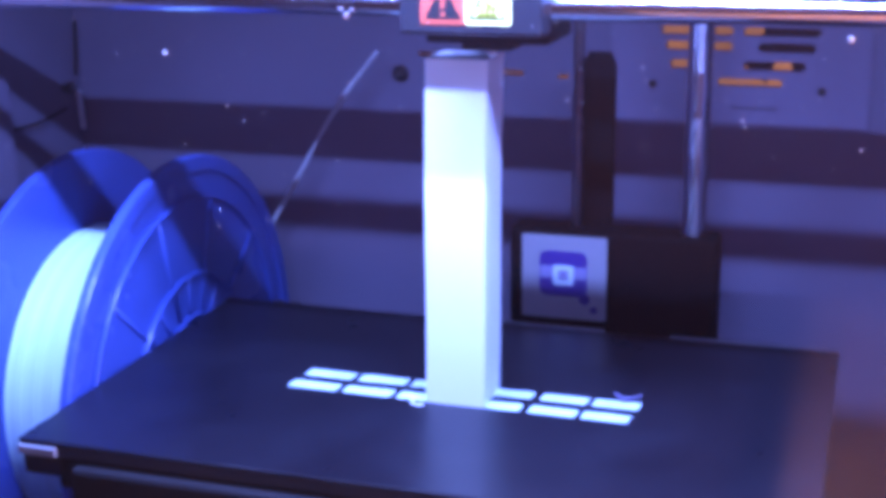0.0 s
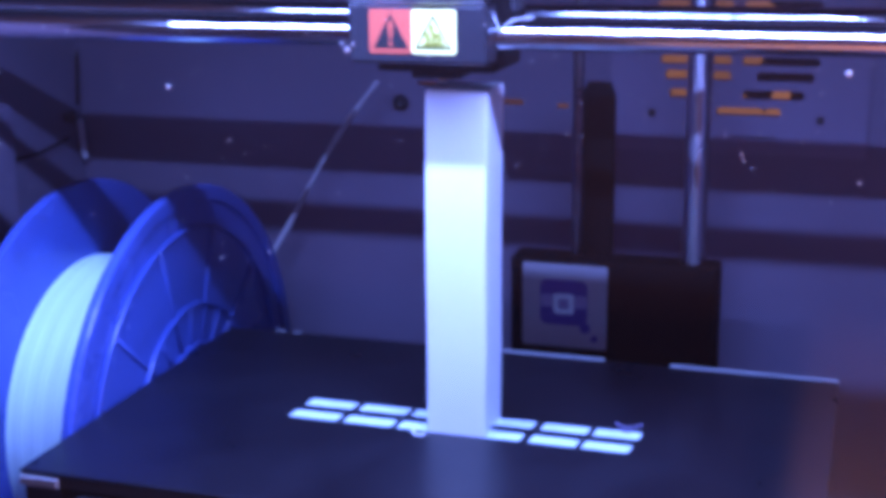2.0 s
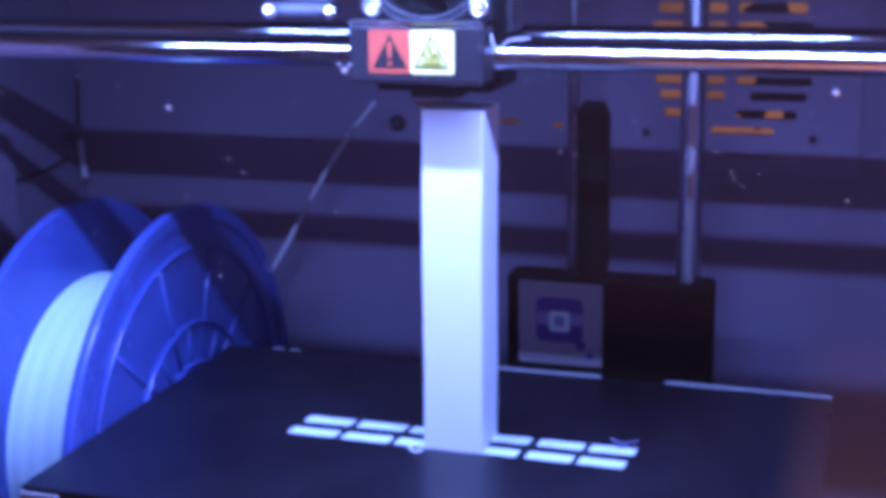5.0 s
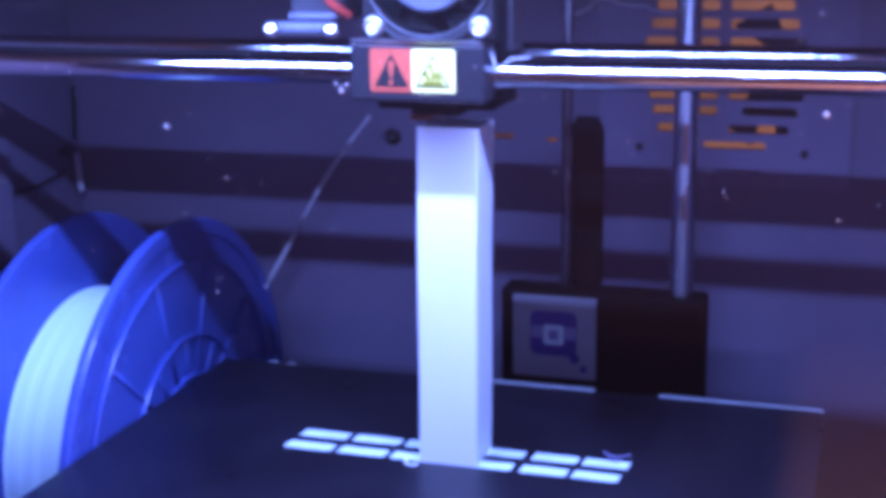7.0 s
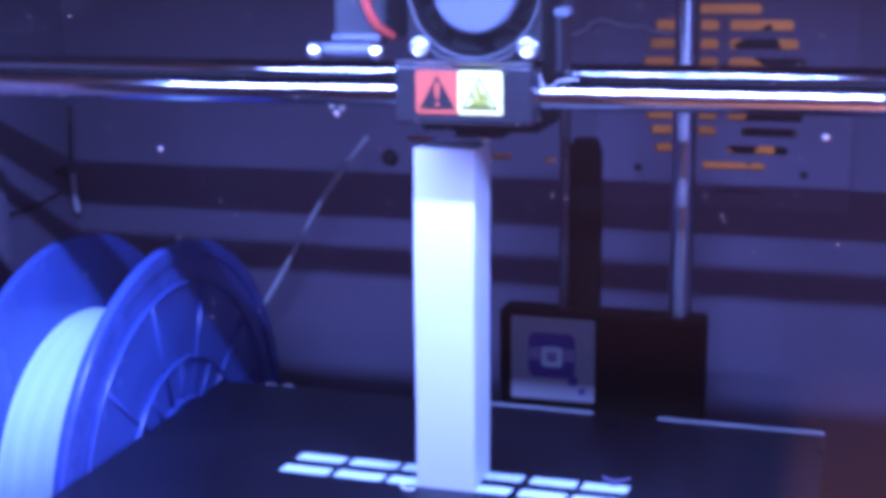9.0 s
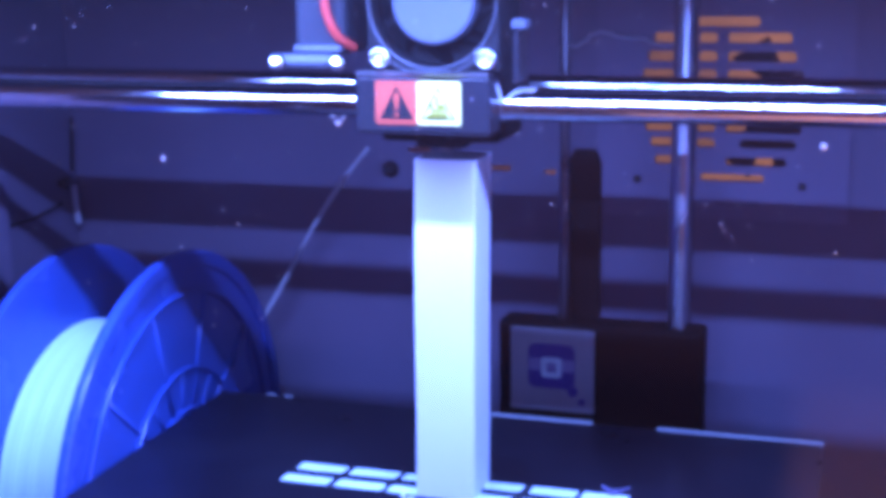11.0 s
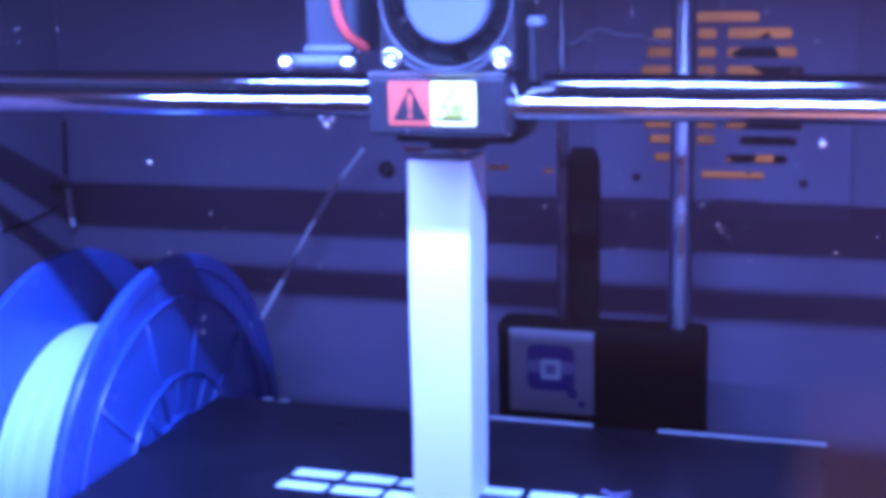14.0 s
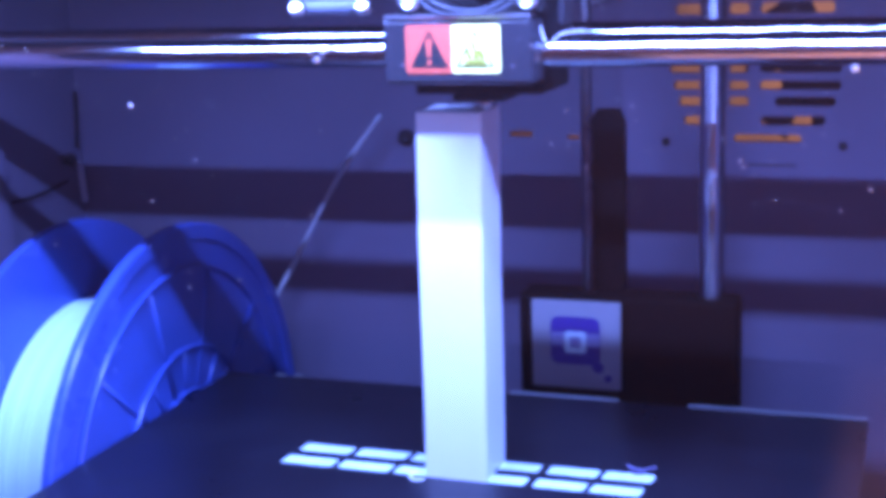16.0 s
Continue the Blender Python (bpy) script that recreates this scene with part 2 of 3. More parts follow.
# ---- the printer's case ----
XL, XR, YB, ZF, ZC, YF = -0.2245, 0.215, 0.165, -0.125, 0.30, -0.092
SLOTS = [
    (0.067, 0.092, 0.1425, 0.1465),
    (0.0500, 0.0588, 0.1360, 0.1402), (0.0680, 0.0756, 0.1360, 0.1402), (0.0795, 0.1045, 0.1360, 0.1402),
    (0.0478, 0.0588, 0.1285, 0.1328), (0.0680, 0.0756, 0.1285, 0.1328), (0.0795, 0.1065, 0.1285, 0.1328),
    (0.0455, 0.0588, 0.1212, 0.1254), (0.0680, 0.0756, 0.1212, 0.1254), (0.0795, 0.1095, 0.1212, 0.1254),
    (0.0450, 0.0588, 0.1138, 0.1180), (0.0680, 0.0756, 0.1138, 0.1180), (0.0795, 0.1100, 0.1138, 0.1180),
    (0.0455, 0.0588, 0.1065, 0.1107), (0.0680, 0.0756, 0.1065, 0.1107), (0.0795, 0.1095, 0.1065, 0.1107),
    (0.0470, 0.0588, 0.1000, 0.1036), (0.0680, 0.0756, 0.1000, 0.1036), (0.0795, 0.1095, 0.1000, 0.1036),
    (0.0490, 0.0588, 0.0938, 0.0976), (0.0680, 0.0756, 0.0938, 0.0976), (0.0853, 0.1076, 0.0938, 0.0976),
    (0.0510, 0.0588, 0.0865, 0.0902), (0.0800, 0.1041, 0.0865, 0.0902),
    (0.0700, 0.0955, 0.0800, 0.0832),
]
LOW_SLOTS = [(-0.0570, -0.0465, 0.0876, 0.0898), (-0.020, -0.0105, 0.0808, 0.0832), (0.004, 0.009, 0.080, 0.082)]
ROUND_HOLES = [(0.0443, 0.0800), (0.1107, 0.0792)]
wall_back = part("wall_back", holed_slab(XL - 0.003, XR + 0.003, ZF, ZC, YB, YB + 0.003, SLOTS + LOW_SLOTS), WALL)
tagged(wall_back, "grey plastic back wall of the printer with vent slots", "wall", kind="structure")
wall_left = part("wall_left", box(XL - 0.003, XL, YF, YB, ZF, ZC), WALL)
tagged(wall_left, "grey plastic left side wall of the printer", "wall", kind="structure")
# unseen wall, lighter plastic chosen to bounce LED light onto the back wall
wall_right = part("wall_right", box(XR, XR + 0.003, YF, YB, ZF, ZC), PANEL)
tagged(wall_right, "grey plastic right side wall of the printer", "wall", kind="structure")
floor = part("floor", box(XL - 0.003, XR + 0.003, YF, YB + 0.003, ZF - 0.003, ZF), SOOT)
tagged(floor, "dark plastic floor of the print chamber", "floor", kind="structure")
ceiling = part("ceiling", box(XL - 0.003, XR + 0.003, YF + 0.001, YB + 0.003, ZC, ZC + 0.003), BLACK)
tagged(ceiling, "dark lid over the print chamber", "ceiling", kind="structure")
# cover panel with the vents, a little proud of the wall
cover = part("vent_cover", holed_slab(0.027, 0.1285, 0.0645, 0.158, YB - 0.0022, YB - 0.0002, SLOTS), PANEL)
tagged(cover, "grey plastic vent cover with rows of slots on the back wall", "vent cover")
b = bmesh.new()
for x0, x1, z0, z1 in SLOTS:
    k = 0.0014
    for cx, cz, sx, sz in ((x0, z0, 1, 1), (x1, z0, -1, 1), (x0, z1, 1, -1), (x1, z1, -1, -1)):
        prism([(cx, cz), (cx + sx * k, cz), (cx + sx * k * 0.35, cz + sz * k * 0.35), (cx, cz + sz * k)], 0.0018, lambda u, v, w: (u, YB - 0.0021 + w, v), b)
part("slot_fillets", b, PANEL, cover)
for x, z in ROUND_HOLES:
    part("screw_hole", lathe([(0.0, 0), (0.0017, 0.0), (0.0017, 0.0006), (0.0011, 0.0006), (0.0011, 0.0002), (0.0, 0.0002)], "y", (x, YB - 0.0030, z), 16), LABEL_BLACK, cover, "black screw hole")
part("groove", box(0.076, 0.094, YB - 0.0026, YB - 0.0021, 0.0712, 0.0718), LABEL_BLACK, cover)
# the fan behind the vents
fan = thing("case_fan", (0.103, YB + 0.02, 0.106), "dark exhaust fan behind the vent slots", "fan")
part("hub", lathe([(0.017, -0.004), (0.018, -0.003), (0.018, 0.008), (0.017, 0.009)], "y", (0, 0, 0), 32), FAN_DARK, fan, smooth=True)
for i in range(7):
    a = 2 * math.pi * i / 7
    b = bmesh.new()
    quad = []
    for r, da, y in ((0.017, -0.1, -0.002), (0.033, 0.05, -0.003), (0.033, 0.62, 0.006), (0.017, 0.45, 0.006)):
        quad.append((r * math.cos(a + da), y, r * math.sin(a + da)))
    lo = [b.verts.new(q) for q in quad]
    hi = [b.verts.new((q[0], q[1] + 0.001, q[2])) for q in quad]
    b.faces.new(lo), b.faces.new(hi)
    for k in range(4):
        b.faces.new((lo[k], lo[(k + 1) % 4], hi[(k + 1) % 4], hi[k]))
    part("blade", b, FAN_DARK, fan)

# the room round the case
table = thing("table", (0, 0, ZF - 0.004), "dark brown wooden table under the printer", "table")
part("tabletop", box(-0.9, 0.9, -0.75, 0.60, -0.030, 0, 0.003, 2), WOOD, table)
for x in (-0.82, 0.82):
    for y in (-0.67, 0.52):
        part("leg", box(x - 0.03, x + 0.03, y - 0.03, y + 0.03, -0.74, -0.0302, 0.004, 2), WOOD, table)
# added out-of-view board, gives the pane its brown reflection at lower right
board = part("reflector_board", box(0.10, 0.52, -0.70, -0.20, ZF - 0.0038, ZF + 0.012, 0.004, 3), PALE_WOOD)
tagged(board, "added pale brown board, out of view, for the warm reflection in the door", "board")
RX0, RX1, RY0, RY1, RZ0, RZ1 = -1.7, 1.7, -1.35, 0.62, ZF - 0.744, 1.6
room = (("wall_room", box(RX0, RX1, RY1, RY1 + 0.06, RZ0, RZ1), PLASTER, "warm wooden room wall behind the printer", "wall"),
        ("wall_room_side", box(RX0 - 0.06, RX0, RY0, RY1, RZ0, RZ1), DIM_PAINT, "dark brown side wall of the room", "wall"),
        ("wall_room_side", box(RX1, RX1 + 0.06, RY0, RY1, RZ0, RZ1), DIM_PAINT, "dark brown side wall of the room", "wall"),
        ("wall_room_front", box(RX0, RX1, RY0 - 0.06, RY0, RZ0, RZ1), BROWN_PAINT, "brown room wall facing the printer", "wall"),
        ("floor_room", box(RX0, RX1, RY0, RY1, RZ0 - 0.05, RZ0), WOOD, "brown wooden floor of the room", "floor"),
        ("ceiling_room", box(RX0, RX1, RY0, RY1, RZ1, RZ1 + 0.05), DIM_PAINT, "dark ceiling of the room", "ceiling"))
for name, bm, mat, words, kindword in room:
    tagged(part(name, bm, mat), words, kindword, kind="structure")

# front: clear door in a dark frame
door = thing("door_1", (0, YF, 0.08), "clear acrylic printer door with dust on it, closed", "door", kind="structure")
pane = part("pane", box(-0.21, 0.20, -0.0015, 0.0015, -0.195, 0.21), PANE, door, "clear acrylic pane")
pane.visible_shadow = False
# added low bezel, keeps the table out of the rods' reflections
bezel = part("front_bezel", box(XL - 0.003, XR + 0.003, YF + 0.003, YF + 0.008, ZF + 0.0005, -0.011, 0.001, 2), WALL)
tagged(bezel, "added grey plastic lower bezel inside the door, blocks the table's reflection", "bezel", kind="structure")

# ---- build platform ----
platform = thing("build_platform", (0, 0, 0), "black build platform with pale printed lettering shapes", "build platform")
PX0, PX1, PY0, PY1 = -0.1105, 0.1255, -0.0622, 0.0829
part("build_sheet", box(PX0, PX1, PY0, PY1, -0.0012, 0, 0.0004, 1), PLATE, platform, "black build sheet")
part("plate", box(PX0 + 0.0004, PX1 - 0.0004, PY0 + 0.0004, PY1 - 0.0004, -0.0052, -0.0013, 0.0004, 1), PLATE_SIDE, platform, "dark plate under the sheet")
part("corner_tab", box(PX0 + 0.0002, PX0 + 0.0135, PY0 - 0.0006, PY0 + 0.012, -0.0050, -0.0018, 0.0004, 1), CLEAR_EDGE, platform, "pale corner tab")
part("holder", box(PX0 + 0.012, PX1 - 0.012, PY0 + 0.001, PY1 - 0.003, -0.016, -0.0053, 0.002, 2), SOOT, platform, "black plate holder")
for x in (PX0 + 0.0005, PX1 - 0.0145):
    part("clip", box(x, x + 0.014, PY0 + 0.0008, PY0 + 0.02, -0.012, -0.0054, 0.0012, 2), BLACK, platform, "black retaining clip")
part("front_lip", box(PX0 + 0.02, PX1 - 0.02, PY0 - 0.004, PY0 + 0.0006, -0.022, -0.006, 0.0015, 2), SOOT, platform)
for x0, x1 in ((0.002, 0.042), (0.066, 0.1252), (-0.0910, -0.0868), (-0.0835, -0.0795)):
    part("rear_edge", box(x0, x1, PY1 - 0.0006, PY1 + 0.0014, -0.004, 0.0004, 0.0003, 1), GUARD if x0 < 0 else CLEAR_EDGE, platform, "pale rear edge of the plate")


def on_plate(u, v, w):
    return (u, v, 0.00005 + w)


def slanted(x0, x1, y0, y1, k=0.32):
    return [(x0 + k * (y0 - 0.0), y0), (x1 + k * (y0 - 0.0), y0), (x1 + k * y1, y1), (x0 + k * y1, y1)]


# brand mark as six plain slanted blocks of two bars each
for x0, x1 in ((-0.0485, -0.0318), (-0.0292, -0.0128), (-0.0105, 0.0035), (0.0125, 0.0305), (0.0335, 0.0485), (0.0505, 0.0652)):
    m = prism(slanted(x0, x1, 0.0002, 0.0058, 0.12), 0.0002, on_plate)
    m = prism(slanted(x0, x1, 0.0112, 0.0168, 0.12), 0.0002, on_plate, m)
    part("mark", m, INK, platform, "pale printed block of the brand mark")

# ---- the printed tower ----
TX, TY, TH = 0.0197, 0.0190, 0.1108
b = bmesh.new()
rings = []
LAYERS = 150
for i in range(LAYERS + 1):
    z = TH * i / LAYERS
    dx = 0.00015 * math.sin(z * 70) + 0.0011 * z / TH
    o = [(x + dx, y, z) for x, y in rounded(0, TX, 0.00002 * (i % 2), TY, 0.0007, 3)]
    rings.append([b.verts.new(p) for p in o])
for p, q in zip(rings, rings[1:]):
    n = len(p)
    for k in range(n):
        b.faces.new((p[k], p[(k + 1) % n], q[(k + 1) % n], q[k]))
b.faces.new(rings[0]), b.faces.new(rings[-1])
tower = part("printed_tower", b, WHITE_PLA)
tagged(tower, "tall square white 3D printed tower standing on the platform", "printed tower")

# ---- carriage behind the platform, with rods and card ----
carriage = thing("bed_carriage", (0.04, 0.105, 0.01), "black plastic bed carriage behind the platform", "carriage")
part("body", box(-0.0405, 0.0395, 0.0005, 0.016, -0.045, 0.0215, 0.002, 2), DEEP, carriage)
card = thing("square_card", (0.022, 0.1035, 0.0135), "white square card with a violet emblem on the carriage", "card")
CW = 0.0165


def on_card(u, v, w):
    return (u, -0.0005 - w, v)


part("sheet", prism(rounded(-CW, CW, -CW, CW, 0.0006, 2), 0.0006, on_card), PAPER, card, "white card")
part("emblem", prism(rounded(-0.0095, 0.0090, -0.0075, 0.0105, 0.003), 0.0008, on_card), VIOLET, card, "violet rounded square")
part("emblem_band", prism(rounded(-0.0092, 0.0087, -0.0005, 0.0045, 0.0008), 0.0009, on_card), PALE, card, "pale violet band")
part("emblem_ring", ring_prism(rounded(-0.0042, 0.0038, -0.0030, 0.0050, 0.0012), rounded(-0.0022, 0.0018, -0.0010, 0.0030, 0.0006), 0.0010, on_card), INK, card, "white ring")
for u, v, r in ((0.0082, -0.0082, 0.0021), (0.0118, -0.0122, 0.0014)):
    part("dot", prism([(u + r * math.cos(a * 0.3927), v + r * math.sin(a * 0.3927)) for a in range(16)], 0.0010, on_card), VIOLET, card, "violet dot")
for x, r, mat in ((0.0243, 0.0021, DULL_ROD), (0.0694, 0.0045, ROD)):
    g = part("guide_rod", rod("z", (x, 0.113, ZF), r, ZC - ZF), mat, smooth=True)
    tagged(g, "vertical steel guide rod behind the platform", "guide rod", "vertical guide rods")

post = prism([(-0.0152, 0.0215), (-0.0028, 0.0215), (-0.0028, 0.0830), (-0.0050, 0.0880), (-0.0130, 0.0880), (-0.0152, 0.0830)], 0.0045, lambda u, v, w: (u, 0.0120 + w, v))
part("upright", post, DEEP, carriage, "dark brown upright of the carriage")

# ---- spool ----
SX, SY, SZ, SR = -0.113, 0.0545, -0.027, 0.0895
spool = thing("filament_spool", (SX, SY, SZ), "blue plastic spool wound with white filament", "spool")


def flange(out):
    s = out
    return [(0.012, 0.0), (SR - 0.0006, 0.0), (SR, s * 0.0006), (SR, s * 0.0030), (SR - 0.0008, s * 0.0038), (SR - 0.006, s * 0.0038),
            (SR - 0.0065, s * 0.0024), (0.012, s * 0.0024), (0.012, 0.0)]


fl = part("flange", lathe([(r, h - 0.003) for r, h in flange(1)], "x", (0, 0, 0), 96), BLUE, spool, "blue outer flange")
for i in range(22):
    a = 2 * math.pi * i / 22 + 0.12
    r0, r1 = (0.0275, 0.0430) if i % 2 else (0.0275, 0.0730)
    ca, sa = math.cos(a), math.sin(a)
    b = tube([(-0.0006, r * ca, r * sa) for r in (r0, (r0 + r1) / 2, r1)], [0.0013, 0.0010, 0.0013], 8)
    part("rib", b, BLUE, fl, smooth=True)
for r, n in ((0.0268, 72), (0.0430, 22), (0.0725, 72)):
    ring = lathe([(r, -0.0007), (r + 0.0018, -0.0007), (r + 0.0015, 0.0010), (r + 0.0009, 0.0014), (r + 0.0003, 0.0010), (r, -0.0007)], "x", (0, 0, 0), n)
    part("bead_ring", ring, BLUE, fl, smooth=True)
part("flange", lathe([(r, -h - 0.0445) for r, h in flange(1)], "x", (0, 0, 0), 96), BLUE, spool, "blue inner flange")
part("core", lathe([(0.012, -0.0485), (0.026, -0.0485), (0.026, -0.0035), (0.012, -0.0035), (0.012, -0.0485)], "x", (0, 0, 0), 48), BLUE, spool)
prof = [(0.026, -0.0483)]
N = 24
for i in range(N):
    x = -0.0482 + 0.0445 * i / N
    for k in range(4):
        prof.append((0.0596 + 0.00025 * math.sin(math.pi * k / 4) + 0.00018 * math.sin(i * 1.7), x + 0.0445 / N * k / 4))
prof += [(0.026, -0.0037), (0.026, -0.0483)]
part("winding", lathe(prof, "x", (0, 0, 0), 96), FILAMENT, spool, "white wound filament", smooth=True)
holder = part("spool_holder", rod("x", (XL, SY, SZ), 0.0112, 0.125, 0.001), SOOT, smooth=True)
tagged(holder, "black spool peg on the side wall", "spool holder")
strand = part("filament_strand", tube(curve_points([(-0.124, 0.150, 0.010), (-0.112, 0.150, 0.029), (-0.0965, 0.149, 0.055), (-0.083, 0.148, 0.0745), (-0.069, 0.147, 0.0915)], 8),
                                     [0.0007 + 0.0005 * abs(math.sin(i * 0.22)) for i in range(33)]), CABLE, smooth=True)
tagged(strand, "white filament strand rising from the spool", "filament")
knob = part("round_stud", lathe([(0.0, -0.004), (0.0018, -0.004), (0.0022, -0.003), (0.0022, -0.0012), (0.0036, -0.0012), (0.0036, 0.0)], "y", (-0.0650, YB, 0.080), 24), BLACK, smooth=True)
tagged(knob, "small round black stud on the back wall", "stud")

# ---- gantry ----
RZ = 0.1300
gantry = thing("gantry", (0, 0.01, RZ), "pair of polished steel gantry rods", "gantry")
for dy, dz in ((-0.0178, -0.0012), (0.0275, 0.0)):
    part("cross_rod", rod("x", (XL + 0.012, dy, dz), 0.0040, XR - XL - 0.024), CHROME, gantry, "polished steel rod", smooth=True)

part("belt", box(XL + 0.012, XR - 0.012, 0.0066, 0.0081, -0.0018, 0.0018), SOOT, gantry, "black drive belt")

head = thing("print_head", (0.0, 0.0, RZ), "black print head with fan and warning labels", "print head")
# local space: x from the box centre, y from its front face, z from the rods
part("front_box", box(-0.0205, 0.0205, 0, 0.012, -0.0092, 0.0082, 0.0012, 2), BLACK, head, "black front box")
part("top_rim", box(-0.0200, 0.0200, -0.0008, 0.006, 0.0080, 0.0090, 0.0003, 1), STEEL, head, "bright metal rim")
part("carriage_block", box(-0.0190, 0.0190, 0.0122, 0.050, -0.0075, 0.012, 0.0015, 2), SOOT, head)
part("lower_shroud", box(-0.0185, 0.0185, 0.017, 0.046, -0.0135, -0.0076, 0.0010, 2), DEEP, head)
part("heater_block", box(-0.0085, 0.0065, 0.020, 0.036, -0.0158, -0.0136, 0.0004, 1), SOOT, head)
part("nozzle", lathe([(0.0004, -0.0190), (0.0010, -0.0188), (0.0030, -0.0172), (0.0030, -0.0159)], "z", (-0.0012, 0.028, 0), 16), STEEL, head, "small bright metal nozzle", smooth=True)
part("heatsink", box(-0.0195, 0.0195, 0.0095, 0.040, 0.0092, 0.050, 0.001, 1), SOOT, head)


def on_head(u, v, w):
    return (u, -0.00005 - w, v)


part("red_label", prism(rounded(-0.0140, -0.0012, -0.0060, 0.0064, 0.0006, 2), 0.0003, on_head), RED, head, "red warning label")
part("white_label", prism(rounded(-0.0012, 0.0118, -0.0060, 0.0064, 0.0006, 2), 0.0003, on_head), LABEL_WHITE, head, "pale warning label")
part("triangle", prism([(-0.0128, -0.0046), (-0.0022, -0.0046), (-0.0075, 0.0052)], 0.0005, on_head), LABEL_BLACK, head, "black warning triangle")
part("exclamation_bar", prism([(-0.0079, -0.0018), (-0.0071, -0.0018), (-0.0066, 0.0024), (-0.0075, 0.0032), (-0.0084, 0.0024)], 0.0006, on_head), RED, head)
part("exclamation_dot", prism([(-0.0075 + 0.0007 * math.cos(a), -0.0033 + 0.0007 * math.sin(a)) for a in [k * 0.7854 for k in range(8)]], 0.0006, on_head), RED, head)
part("triangle_outline", ring_prism([(-0.0004, -0.0046), (0.0106, -0.0046), (0.0051, 0.0052)], [(0.0006, -0.0040), (0.0096, -0.0040), (0.0051, 0.0040)], 0.0005, on_head), LABEL_OLIVE, head, "olive-green triangle outline")
part("heat_base", prism([(0.0018, -0.0037), (0.0084, -0.0037), (0.0080, -0.0029), (0.0022, -0.0029)], 0.0006, on_head), LABEL_GREEN, head, "yellow-green base bar")
for u, top in ((0.0034, 0.0000), (0.0051, 0.0022), (0.0068, 0.0000)):
    steps = [(k / 8, u + 0.0004 * math.sin(k / 8 * 2 * math.pi)) for k in range(9)]
    wave = [(c - 0.00055, -0.0025 + (top + 0.0025) * f) for f, c in steps] + [(c + 0.00055, -0.0025 + (top + 0.0025) * f) for f, c in reversed(steps)]
    part("heat_wave", prism(wave, 0.0006, on_head), LABEL_GREEN, head, "yellow-green heat wave")
fan2 = part("fan_frame", ring_prism([(0.0195 * c, 0.0195 * s) for c, s in [(max(-1, min(1, 1.42 * math.cos(a))), max(-1, min(1, 1.42 * math.sin(a)))) for a in [2 * math.pi * k / 64 for k in range(64)]]],
                                    [(0.0186 * math.cos(2 * math.pi * k / 64), 0.0186 * math.sin(2 * math.pi * k / 64)) for k in range(64)], 0.009,
                                    lambda u, v, w: (u + 0.0035, w + 0.0003, v + 0.0290)), SOOT, head, "black square fan frame")
part("rim", lathe([(0.0187, -0.0002), (0.0190, -0.0006), (0.0194, -0.0006), (0.0195, 0.0002), (0.0187, -0.0002)], "y", (0.0035, 0, 0.029), 64), BLOWER, fan2, "grey fan rim", smooth=True)
part("fan_bowl", lathe([(0.0, 0.0088), (0.0185, 0.0088), (0.0185, 0.0094), (0.0, 0.0094)], "y", (0.0035, 0, 0.029), 48), SOOT, fan2)
part("hub", lathe([(0.0, 0.0004), (0.0115, 0.0004), (0.0123, 0.0012), (0.0123, 0.008)], "y", (0.0035, 0, 0.029), 48), GREY_HUB, fan2, "grey fan hub sticker")
for i in range(9):
    a = 2 * math.pi * i / 9
    b = prism([(0.0124 * math.cos(a), 0.0124 * math.sin(a)), (0.0182 * math.cos(a + 0.15), 0.0182 * math.sin(a + 0.15)),
               (0.0182 * math.cos(a + 0.6), 0.0182 * math.sin(a + 0.6)), (0.0124 * math.cos(a + 0.45), 0.0124 * math.sin(a + 0.45))], 0.0008,
              lambda u, v, w: (u + 0.0035, 0.003 + w + 0.004 * (math.atan2(v, u) % 0.698) / 0.698, v + 0.029))
    part("blade", b, DEEP, fan2)
for u in (-0.0125, 0.0195):
    for v in (0.0130, 0.0450):
        part("screw", lathe([(0.0, -0.0022), (0.0010, -0.0022), (0.0010, -0.0012), (0.0016, -0.0012), (0.0018, -0.0020), (0.0028, -0.0018), (0.0031, -0.0006), (0.0031, 0.0003)], "y", (u, 0, v), 20), STEEL, head, "bright socket screw", smooth=True)
b = tube(curve_points([(-0.013, -0.0006, 0.0155), (-0.005, -0.0012, 0.0098), (0.0035, -0.0012, 0.0090), (0.012, -0.0012, 0.0098), (0.0195, -0.0006, 0.0155)], 8), 0.00045, 6)
part("wire_guard", b, BLOWER, head, smooth=True)
# side blower with a bright clip
part("blower", box(-0.0420, -0.0255, 0.006, 0.030, 0.0130, 0.052, 0.003, 3), BLOWER, head, "dark grey side blower")
part("blower_lip", lathe([(0.0008, 0), (0.0013, 0.0004), (0.0013, 0.0146), (0.0008, 0.015)], "x", (-0.0412, 0.0045, 0.0150), 12), GREY_HUB, head, smooth=True)
part("blower_clip", lathe([(0.0014, 0), (0.0022, 0.0004), (0.0022, 0.0196), (0.0014, 0.02)], "x", (-0.0485, 0.004, 0.0115), 16), GREY_HUB, head, smooth=True)
for x in (-0.0455, -0.0262):
    part("clip_screw", lathe([(0.0, 0), (0.0017, 0), (0.0022, 0.0008), (0.0022, 0.003), (0.0, 0.003)], "y", (x, -0.0005, 0.0113), 16), STEEL, head, "bright screw", smooth=True)
part("wire", tube(curve_points([(-0.0320, 0.004, 0.050), (-0.0305, 0.003, 0.034), (-0.0300, 0.003, 0.026), (-0.0275, 0.005, 0.0190), (-0.0240, 0.010, 0.0150)], 8), 0.0014, 8), RED_WIRE, head, "red wire", smooth=True)
